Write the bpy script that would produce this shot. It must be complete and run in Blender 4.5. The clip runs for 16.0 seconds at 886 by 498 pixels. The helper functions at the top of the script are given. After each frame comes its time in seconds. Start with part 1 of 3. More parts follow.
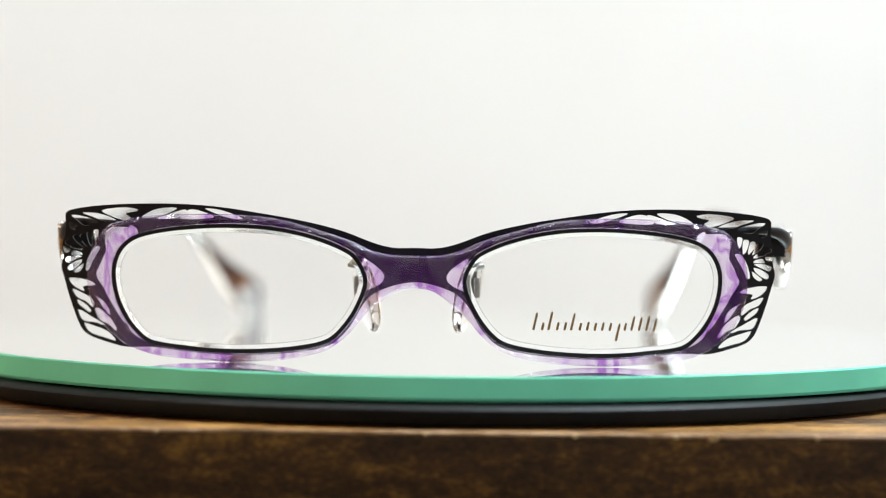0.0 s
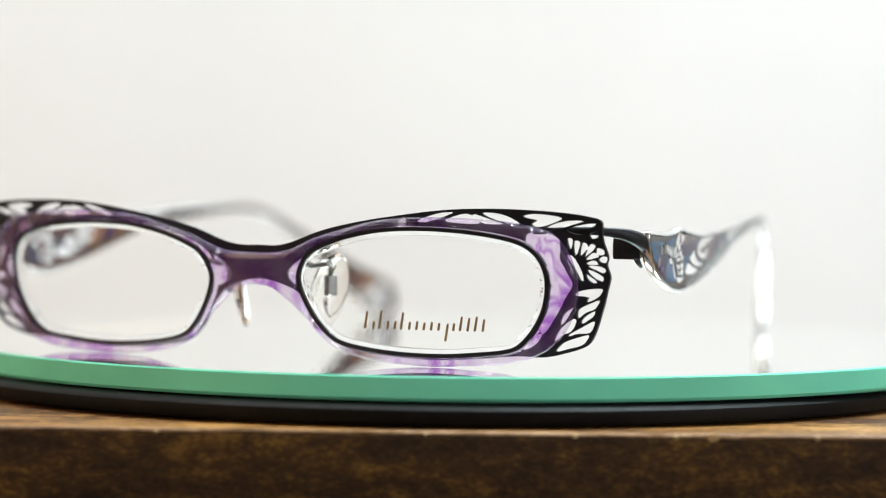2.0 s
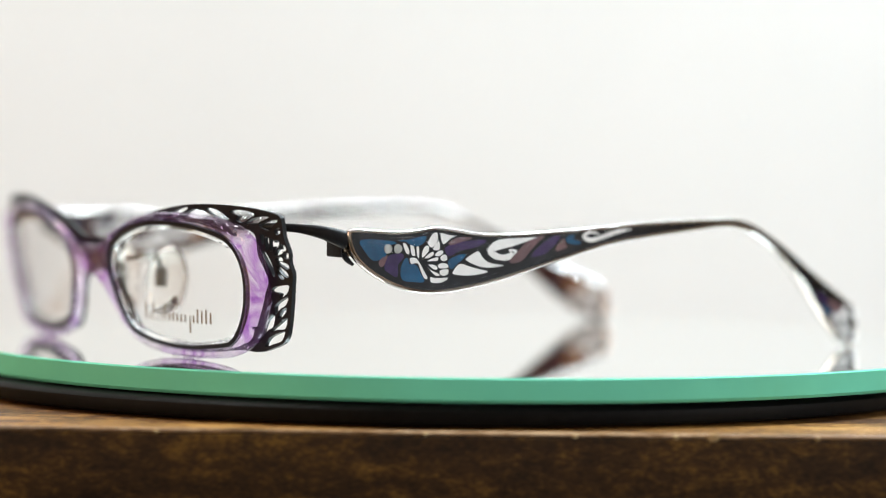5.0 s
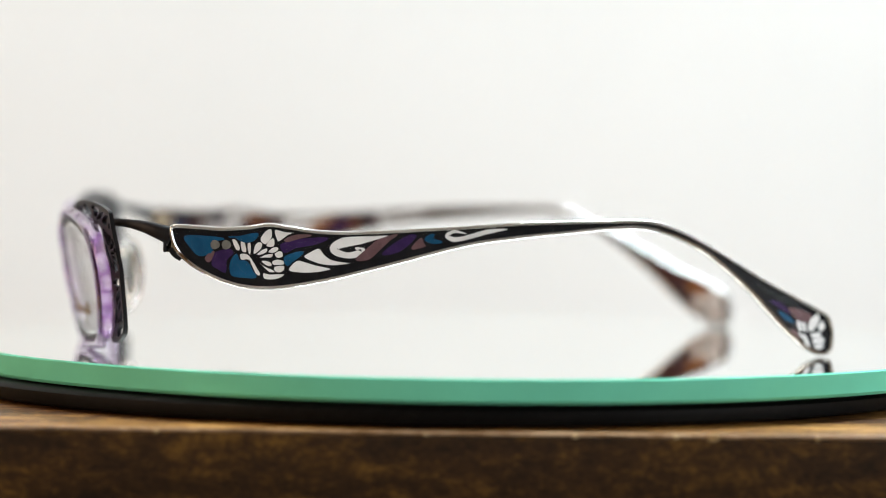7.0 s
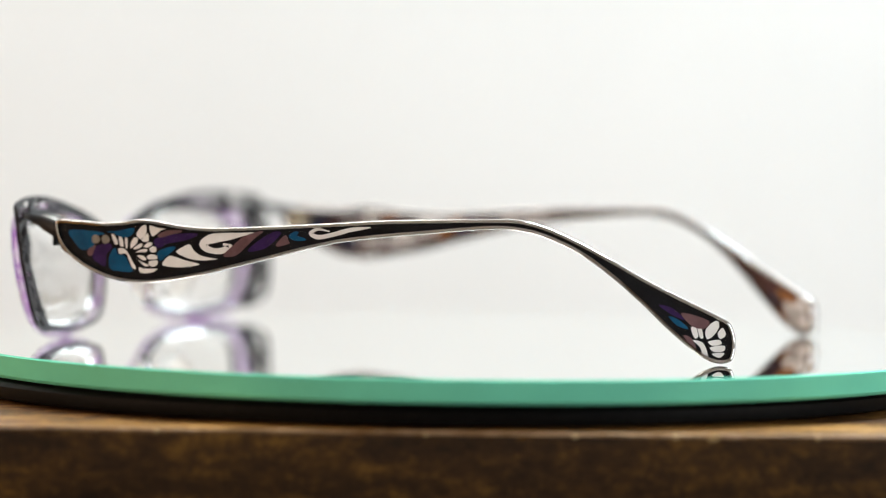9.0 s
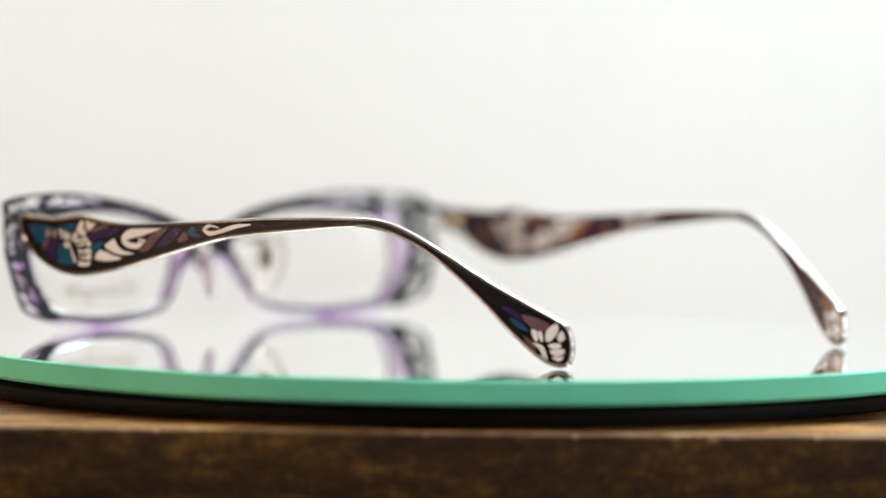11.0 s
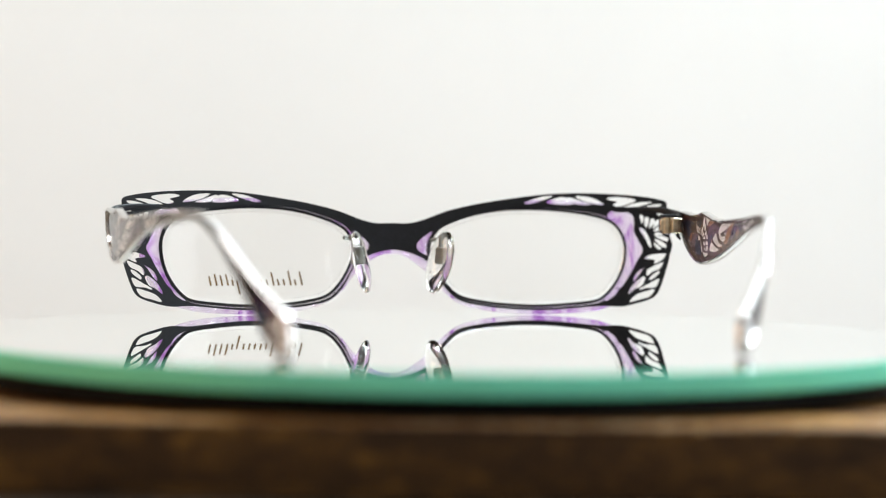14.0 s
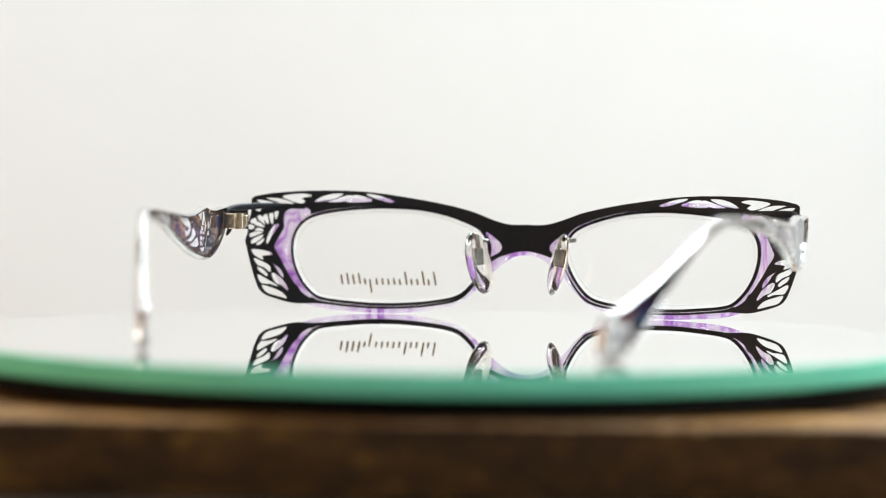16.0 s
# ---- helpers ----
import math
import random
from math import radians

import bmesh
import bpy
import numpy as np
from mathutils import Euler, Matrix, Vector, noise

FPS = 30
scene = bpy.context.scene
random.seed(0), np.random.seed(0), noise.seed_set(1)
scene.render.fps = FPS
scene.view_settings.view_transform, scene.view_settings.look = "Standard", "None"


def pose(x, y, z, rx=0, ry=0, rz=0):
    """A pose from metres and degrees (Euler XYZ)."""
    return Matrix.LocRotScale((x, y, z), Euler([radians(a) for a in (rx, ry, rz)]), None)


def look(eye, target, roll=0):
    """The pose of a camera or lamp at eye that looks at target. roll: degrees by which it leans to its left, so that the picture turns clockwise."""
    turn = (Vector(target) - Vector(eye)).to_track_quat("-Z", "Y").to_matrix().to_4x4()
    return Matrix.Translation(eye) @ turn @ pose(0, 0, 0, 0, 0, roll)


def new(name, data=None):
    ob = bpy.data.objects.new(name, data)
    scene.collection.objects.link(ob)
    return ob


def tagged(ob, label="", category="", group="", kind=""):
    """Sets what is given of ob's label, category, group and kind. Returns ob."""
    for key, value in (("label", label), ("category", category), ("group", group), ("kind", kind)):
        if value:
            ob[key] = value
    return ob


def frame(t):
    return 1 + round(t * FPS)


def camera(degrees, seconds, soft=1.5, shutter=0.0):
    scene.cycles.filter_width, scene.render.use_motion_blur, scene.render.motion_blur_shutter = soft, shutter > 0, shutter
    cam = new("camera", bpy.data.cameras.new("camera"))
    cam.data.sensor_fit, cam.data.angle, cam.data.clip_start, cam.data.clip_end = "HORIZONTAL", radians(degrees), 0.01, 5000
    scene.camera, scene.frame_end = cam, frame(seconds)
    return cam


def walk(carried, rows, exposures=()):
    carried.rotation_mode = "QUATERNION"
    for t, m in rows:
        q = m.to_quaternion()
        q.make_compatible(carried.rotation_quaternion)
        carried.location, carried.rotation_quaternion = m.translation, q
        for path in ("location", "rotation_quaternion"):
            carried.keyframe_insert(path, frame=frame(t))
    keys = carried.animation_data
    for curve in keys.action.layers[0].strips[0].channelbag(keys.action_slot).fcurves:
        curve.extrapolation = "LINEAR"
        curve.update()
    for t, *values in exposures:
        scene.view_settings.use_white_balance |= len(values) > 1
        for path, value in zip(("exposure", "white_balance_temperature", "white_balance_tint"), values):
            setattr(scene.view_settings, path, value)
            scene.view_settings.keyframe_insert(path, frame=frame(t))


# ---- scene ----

from mathutils.geometry import delaunay_2d_cdt

MM = 0.001
LENS_DEGREES = 16.265
EYE_NEAR, EYE_FAR = 0.6532, 0.6720     # distance of the camera from the turntable's axis
EYE_HEIGHT = 0.0425

# ---- camera ----
cam = camera(LENS_DEGREES, 16.0, soft=1.1)
cam.data.dof.use_dof = True
cam.data.dof.aperture_fstop = 7.4
focus_mark = new("focus_mark")     # the point on which the camera's autofocus rests
cam.data.dof.focus_object = focus_mark


def camera_pose(distance, yaw, pitch, roll):
    way = Vector((math.sin(radians(yaw)) * math.cos(radians(pitch)), math.cos(radians(yaw)) * math.cos(radians(pitch)), math.sin(radians(pitch))))
    eye = Vector((0, -distance, EYE_HEIGHT))
    return look(eye, eye + way, roll)


near_pose = camera_pose(EYE_NEAR, -0.089, -2.055, 0.651)
far_pose = camera_pose(EYE_FAR, -0.026, -2.036, 0.651)
walk(cam, [(0, near_pose), (11.5, near_pose), (11.6, far_pose), (14.5, far_pose), (14.7, near_pose), (15.5, near_pose), (15.6, far_pose), (16.0, far_pose)])

# ---- light ----
world = bpy.data.worlds.new("world")
scene.world = world
world.use_nodes = True
sky = world.node_tree.nodes.new("ShaderNodeTexSky")
sky.sky_type, sky.sun_disc = "NISHITA", False
sky.sun_elevation, sky.sun_rotation = radians(40), radians(90)
world.node_tree.links.new(sky.outputs[0], world.node_tree.nodes["Background"].inputs[0])
world.node_tree.nodes["Background"].inputs[1].default_value = 0.1


def area_lamp(name, eye, target, width, height, watts, colour):
    lamp = bpy.data.lights.new(name, "AREA")
    lamp.shape, lamp.size, lamp.size_y, lamp.energy, lamp.color = "RECTANGLE", width, height, watts, colour
    ob = new(name, lamp)
    ob.matrix_world = look(eye, target)
    return ob


# Unseen warm area lamp without a fixture, added to tint left-facing sides.
area_lamp("warm_fill_west", (-1.58, -0.75, 0.45), (0, -0.25, 0.0), 1.1, 1.0, 14, (1.0, 0.66, 0.42))
# Unseen cool area lamp, added on the right to balance the warm one.
area_lamp("cool_fill_east", (1.58, -0.95, 0.45), (0, -0.4, 0.0), 1.1, 1.0, 15, (0.86, 0.94, 1.0))
area_lamp("ceiling_light_west", (-0.55, 0.42, 1.62), (-0.55, 0.62, 0), 0.7, 0.4, 10, (0.98, 0.95, 0.92))
area_lamp("ceiling_light_east", (0.65, 0.42, 1.62), (0.65, 0.62, 0), 0.7, 0.4, 69, (0.79, 0.93, 1.0))
scene.view_settings.exposure = 0.0


# ---- materials ----
def material(name):
    m = bpy.data.materials.new(name)
    m.use_nodes = True
    nt = m.node_tree
    return m, nt, nt.nodes["Principled BSDF"], nt.nodes["Material Output"]


def node(nt, kind, **values):
    n = nt.nodes.new(kind)
    for key, v in values.items():
        n.inputs[key].default_value = v
    return n


def coords(nt, scale=(1, 1, 1)):
    c = nt.nodes.new("ShaderNodeTexCoord")
    mp = nt.nodes.new("ShaderNodeMapping")
    mp.inputs["Scale"].default_value = scale
    nt.links.new(c.outputs["Object"], mp.inputs["Vector"])
    return mp.outputs[0]


def ramp(nt, source, *stops):
    r = nt.nodes.new("ShaderNodeValToRGB")
    nt.links.new(source, r.inputs[0])
    e = r.color_ramp.elements
    while len(e) < len(stops):
        e.new(0.5)
    for el, (p, c) in zip(e, stops):
        el.position, el.color = p, (*c, 1)
    return r.outputs[0]


def bump(nt, bsdf, source, strength, distance):
    b = node(nt, "ShaderNodeBump", Strength=strength, Distance=distance)
    nt.links.new(source, b.inputs["Height"])
    nt.links.new(b.outputs[0], bsdf.inputs["Normal"])


def plain(name, colour, rough=0.5, metal=0.0, noise_scale=40.0, spread=0.12, bump_mm=0.0, gloss=0.4):
    m, nt, p, out = material(name)
    p.inputs["Specular IOR Level"].default_value = gloss
    n = node(nt, "ShaderNodeTexNoise", Scale=noise_scale, Detail=6.0)
    nt.links.new(coords(nt), n.inputs["Vector"])
    lo = tuple(c * (1 - spread) for c in colour)
    hi = tuple(min(1, c * (1 + spread)) for c in colour)
    nt.links.new(ramp(nt, n.outputs[0], (0.3, lo), (0.7, hi)), p.inputs["Base Color"])
    p.inputs["Roughness"].default_value, p.inputs["Metallic"].default_value = rough, metal
    if bump_mm:
        bump(nt, p, n.outputs[0], 0.6, bump_mm * MM)
    return m


def wood_material(name, dark, mid, light, scale=1.0, rough=0.45, clouds=0.55):
    """Stained wood: broad clouds, stretched flecks of grain and fine pores."""
    m, nt, p, out = material(name)
    broad = node(nt, "ShaderNodeTexNoise", Scale=34.0 * scale, Detail=3.0)
    nt.links.new(coords(nt, (0.5, 1.0, 1.6)), broad.inputs["Vector"])
    grain = node(nt, "ShaderNodeTexNoise", Scale=190.0 * scale, Detail=9.0, Roughness=0.7, Distortion=0.4)
    nt.links.new(coords(nt, (0.45, 1.0, 1.0)), grain.inputs["Vector"])
    fine = node(nt, "ShaderNodeTexNoise", Scale=1400.0 * scale, Detail=3.0)
    nt.links.new(coords(nt, (0.3, 1.0, 1.0)), fine.inputs["Vector"])
    total = None
    for source, weight in ((broad, clouds), (grain, 0.6), (fine, 0.85 - clouds)):
        n = nt.nodes.new("ShaderNodeMath")
        n.operation = "MULTIPLY_ADD"
        nt.links.new(source.outputs[0], n.inputs[0])
        n.inputs[1].default_value, n.inputs[2].default_value = weight, -0.235
        if total:
            nt.links.new(total, n.inputs[2])
        total = n.outputs[0]
    nt.links.new(ramp(nt, total, (0.38, dark), (0.52, mid), (0.68, light)), p.inputs["Base Color"])
    p.inputs["Roughness"].default_value = rough
    p.inputs["Specular IOR Level"].default_value = 0.12
    bump(nt, p, total, 0.7, 0.0004)
    return m


def schlick(nt, f0):
    """Gloss that rises towards grazing view."""
    lw = node(nt, "ShaderNodeLayerWeight", Blend=0.5)
    power = nt.nodes.new("ShaderNodeMath")
    power.operation = "POWER"
    nt.links.new(lw.outputs["Facing"], power.inputs[0])
    power.inputs[1].default_value = 5.0
    add = nt.nodes.new("ShaderNodeMath")
    add.operation = "MULTIPLY_ADD"
    nt.links.new(power.outputs[0], add.inputs[0])
    add.inputs[1].default_value, add.inputs[2].default_value = 1 - f0, f0
    return add.outputs[0]


def acetate_material(name):
    """Marbled translucent acetate: lilac, purple and magenta clouds in a clear body."""
    m, nt, p, out = material(name)
    nt.nodes.remove(p)
    cloud = node(nt, "ShaderNodeTexNoise", Scale=1.0, Detail=3.0, Distortion=0.8)
    nt.links.new(coords(nt, (150, 60, 75)), cloud.inputs["Vector"])
    cells = node(nt, "ShaderNodeTexVoronoi", Scale=1.0)
    nt.links.new(coords(nt, (210, 20, 70)), cells.inputs["Vector"])
    patch = nt.nodes.new("ShaderNodeSeparateColor")
    nt.links.new(cells.outputs["Color"], patch.inputs[0])
    blend = nt.nodes.new("ShaderNodeMath")
    blend.operation = "MULTIPLY_ADD"
    nt.links.new(patch.outputs[0], blend.inputs[0])
    blend.inputs[1].default_value = 0.22
    nt.links.new(cloud.outputs[0], blend.inputs[2])
    colour = ramp(nt, blend.outputs[0], (0.42, (0.98, 0.955, 0.985)), (0.56, (0.94, 0.885, 0.965)), (0.66, (0.89, 0.80, 0.94)), (0.73, (0.64, 0.36, 0.79)), (0.80, (0.93, 0.87, 0.96)))
    # nearly clear towards the nose
    xyz = nt.nodes.new("ShaderNodeSeparateXYZ")
    nt.links.new(coords(nt), xyz.inputs[0])

    def maths(kind, a, b):
        n = nt.nodes.new("ShaderNodeMath")
        n.operation = kind
        for i, v in enumerate((a, b)):
            if isinstance(v, (int, float)):
                n.inputs[i].default_value = v
            else:
                nt.links.new(v, n.inputs[i])
        return n.outputs[0]

    dx = maths("SUBTRACT", maths("ABSOLUTE", xyz.outputs[0], 0), 0.0115)
    dz = maths("SUBTRACT", xyz.outputs[2], 0.0075)
    dist = maths("SQRT", maths("ADD", maths("MULTIPLY", dx, dx), maths("MULTIPLY", dz, dz)), 0)
    wobble = maths("MULTIPLY_ADD", cloud.outputs[0], 0.004)
    near = ramp(nt, maths("MULTIPLY", maths("ADD", dist, wobble), 70.0), (0.60, (1, 1, 1)), (0.92, (0, 0, 0)))
    fade = nt.nodes.new("ShaderNodeMixRGB")
    nt.links.new(near, fade.inputs[0])
    nt.links.new(colour, fade.inputs[1])
    fade.inputs[2].default_value = (0.975, 0.96, 0.975, 1)
    colour = fade.outputs[0]
    tint = node(nt, "ShaderNodeBsdfTransparent")
    nt.links.new(colour, tint.inputs[0])
    body = node(nt, "ShaderNodeBsdfDiffuse")
    deep = nt.nodes.new("ShaderNodeMixRGB")
    deep.blend_type, deep.inputs[0].default_value = "MULTIPLY", 0.75
    deep.inputs[2].default_value = (0.46, 0.26, 0.72, 1)
    nt.links.new(colour, deep.inputs[1])
    nt.links.new(deep.outputs[0], body.inputs[0])
    mix = nt.nodes.new("ShaderNodeMixShader")
    nt.links.new(ramp(nt, near, (0.0, (0.07,) * 3), (1.0, (0.025,) * 3)), mix.inputs[0])
    nt.links.new(tint.outputs[0], mix.inputs[1])
    nt.links.new(body.outputs[0], mix.inputs[2])
    gloss = node(nt, "ShaderNodeBsdfGlossy", Roughness=0.04)
    top = nt.nodes.new("ShaderNodeMixShader")
    nt.links.new(schlick(nt, 0.04), top.inputs[0])
    nt.links.new(mix.outputs[0], top.inputs[1])
    nt.links.new(gloss.outputs[0], top.inputs[2])
    nt.links.new(top.outputs[0], out.inputs[0])
    return m


def clear_material(name, tint, f0=0.03, rough=0.02):
    """Thin clear sheet: see-through with a Fresnel gloss."""
    m, nt, p, out = material(name)
    nt.nodes.remove(p)
    t = node(nt, "ShaderNodeBsdfTransparent", Color=(*tint, 1))
    g = node(nt, "ShaderNodeBsdfGlossy", Roughness=rough)
    mix = nt.nodes.new("ShaderNodeMixShader")
    nt.links.new(schlick(nt, f0), mix.inputs[0])
    nt.links.new(t.outputs[0], mix.inputs[1])
    nt.links.new(g.outputs[0], mix.inputs[2])
    nt.links.new(mix.outputs[0], out.inputs[0])
    return m


def glass_material(name, colour, ior=1.49, rough=0.02):
    m, nt, p, out = material(name)
    p.inputs["Base Color"].default_value = (*colour, 1)
    p.inputs["Transmission Weight"].default_value = 1.0
    p.inputs["IOR"].default_value, p.inputs["Roughness"].default_value = ior, rough
    return m


ACETATE = acetate_material("marbled purple acetate")
BLACK_METAL = plain("black coated metal", (0.006, 0.006, 0.008), 0.45, 0.0, 900, 0.3, 0.0, 0.22)
SILVER = plain("silver for the clear edge", (0.55, 0.53, 0.515), 0.09, 1.0, 300, 0.08)
HINGE_METAL = plain("pale gold metal", (0.50, 0.43, 0.33), 0.22, 1.0, 300, 0.12)
GUNMETAL = plain("grey metal", (0.22, 0.215, 0.20), 0.4, 1.0, 900, 0.15)
BLACK_ENAMEL = plain("black enamel", (0.007, 0.007, 0.009), 0.25, 0.0, 700, 0.3, 0.0, 0.15)
BLUE = plain("petrol blue enamel", (0.006, 0.075, 0.17), 0.25, 0.0, 500, 0.2, 0.0, 0.2)
PURPLE = plain("deep violet enamel", (0.034, 0.014, 0.075), 0.25, 0.0, 500, 0.2, 0.0, 0.2)
MAUVE = plain("dusty mauve enamel", (0.14, 0.072, 0.078), 0.3, 0.0, 500, 0.2, 0.0, 0.2)
PEARL = plain("white pearl inlay", (0.84, 0.82, 0.81), 0.3, 0.0, 350, 0.06, 0.01, 0.5)
BROWN = plain("amber brown enamel", (0.26, 0.10, 0.025), 0.3, 0.0, 260, 0.6)
INNER_BLUE = plain("smoky blue enamel", (0.022, 0.030, 0.060), 0.3, 0.0, 400, 0.3, 0.0, 0.2)
LINING = plain("chestnut brown enamel", (0.050, 0.019, 0.015), 0.3, 0.0, 220, 0.5, 0.0, 0.2)
MAROON = plain("dark maroon enamel", (0.055, 0.014, 0.016), 0.3, 0.0, 260, 0.4)
LENS = clear_material("clear demo lens", (0.998, 0.998, 0.995), 0.012)
SHELL = clear_material("clear acetate", (0.985, 0.98, 0.98), 0.004)
BEVEL = glass_material("polished lens edge", (1.0, 1.0, 1.0), 1.25, 0.05)
PAD = glass_material("clear silicone", (0.95, 0.93, 0.90), 1.42, 0.05)
GOLD_INK = plain("gold brown ink", (0.20, 0.125, 0.05), 0.5, 0.2, 2000, 0.25)
MIRROR = plain("silvered mirror", (0.88, 0.90, 0.87), 0.012, 1.0, 20, 0.01)
GREEN_GLASS = plain("ground green glass edge", (0.168, 0.66, 0.465), 0.6, 0.0, 60, 0.06, 0.0, 0.12)
BLACK_PLASTIC = plain("black plastic", (0.0042, 0.0041, 0.0042), 0.5, 0.0, 600, 0.3, 0.05, 0.12)
# Board front darker, top lighter: shade and light from above put into the tones.
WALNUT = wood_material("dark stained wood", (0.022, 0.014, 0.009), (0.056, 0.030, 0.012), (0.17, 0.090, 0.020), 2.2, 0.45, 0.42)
WALNUT_LIT_TOP = wood_material("stained wood in lit top tone", (0.06, 0.022, 0.006), (0.25, 0.115, 0.026), (0.52, 0.28, 0.08), 1.2, 0.7)
WORN_EDGE = wood_material("rubbed pale wood", (0.07, 0.035, 0.014), (0.22, 0.125, 0.06), (0.50, 0.34, 0.21))
top_shader = WALNUT_LIT_TOP.node_tree.nodes["Principled BSDF"]
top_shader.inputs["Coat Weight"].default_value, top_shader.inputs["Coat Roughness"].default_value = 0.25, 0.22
BARE_WOOD = wood_material("bare pale wood", (0.20, 0.12, 0.05), (0.42, 0.29, 0.14), (0.62, 0.48, 0.28))
TABLE_WOOD = wood_material("table wood", (0.012, 0.008, 0.005), (0.03, 0.018, 0.01), (0.06, 0.035, 0.016), 0.3)
WALL_PAINT = plain("white wall paint", (0.80, 0.80, 0.79), 0.9, 0.0, 3.0, 0.03, 0.2)
WARM_PAINT = plain("warm brown wall", (0.13, 0.08, 0.05), 0.85, 0.0, 3.0, 0.06, 0.2)
BEIGE_PAINT = plain("beige wall paint", (0.50, 0.45, 0.38), 0.9, 0.0, 3.0, 0.04, 0.2)
FLOOR_WOOD = wood_material("floor boards", (0.10, 0.055, 0.03), (0.20, 0.12, 0.06), (0.30, 0.19, 0.10), 0.1, 0.4)


# ---- mesh tools ----
def part(name, bm, mat, parent=None, label="", smooth=True):
    me = bpy.data.meshes.new(name)
    bmesh.ops.recalc_face_normals(bm, faces=bm.faces)
    bm.to_mesh(me)
    bm.free()
    me.materials.append(mat)
    if smooth:
        me.polygons.foreach_set("use_smooth", [True] * len(me.polygons))
        me.set_sharp_from_angle(angle=radians(38))
    ob = new(name, me)
    if parent:
        ob.parent = parent
    if label:
        ob["label"] = label
    return ob


def box(bm, lo, hi, bevel=0.0):
    made = bmesh.ops.create_cube(bm, size=1, matrix=Matrix.Translation([(a + b) / 2 for a, b in zip(lo, hi)]) @ Matrix.Diagonal([b - a for a, b in zip(lo, hi)] + [1]))
    if bevel:
        edges = {e for v in made["verts"] for e in v.link_edges}
        bmesh.ops.bevel(bm, geom=list(edges), offset=bevel, segments=3, profile=0.5, affect="EDGES")
    return bm


def curve_through(points, step=0.4, closed=True):
    """Centripetal-like smooth curve through control points."""
    p = np.array(points, float)
    n = len(p)
    out = []
    for i in range(n if closed else n - 1):
        a, b, c, d = (p[(i + k) % n] if closed else p[min(max(i + k, 0), n - 1)] for k in (-1, 0, 1, 2))
        length = np.linalg.norm(c - b)
        m1 = (c - a) * length / max(np.linalg.norm(c - b) + np.linalg.norm(b - a), 1e-9)
        m2 = (d - b) * length / max(np.linalg.norm(d - c) + np.linalg.norm(c - b), 1e-9)
        k = max(1, int(math.ceil(length / step)))
        for s in np.linspace(0, 1, k, endpoint=False):
            out.append((2 * s**3 - 3 * s**2 + 1) * b + (s**3 - 2 * s**2 + s) * m1 + (3 * s**2 - 2 * s**3) * c + (s**3 - s**2) * m2)
    if not closed:
        out.append(p[-1])
    return np.array(out)


def inside(poly, pts):
    x, y = pts[:, 0], pts[:, 1]
    hit = np.zeros(len(pts), bool)
    a, b = poly, np.roll(poly, -1, 0)
    for (x0, y0), (x1, y1) in zip(a, b):
        if y0 != y1:
            cross = (y0 > y) != (y1 > y)
            hit ^= cross & (x < (x1 - x0) * (y - y0) / (y1 - y0) + x0)
    return hit


def outset(loop, d):
    """The loop moved outwards by d."""
    nxt, prv = np.roll(loop, -1, 0), np.roll(loop, 1, 0)
    t = nxt - prv
    t /= np.linalg.norm(t, axis=1)[:, None] + 1e-12
    nrm = np.stack([t[:, 1], -t[:, 0]], 1)
    area = (loop[:, 0] * nxt[:, 1] - nxt[:, 0] * loop[:, 1]).sum()
    return loop + nrm * d * (1 if area > 0 else -1)


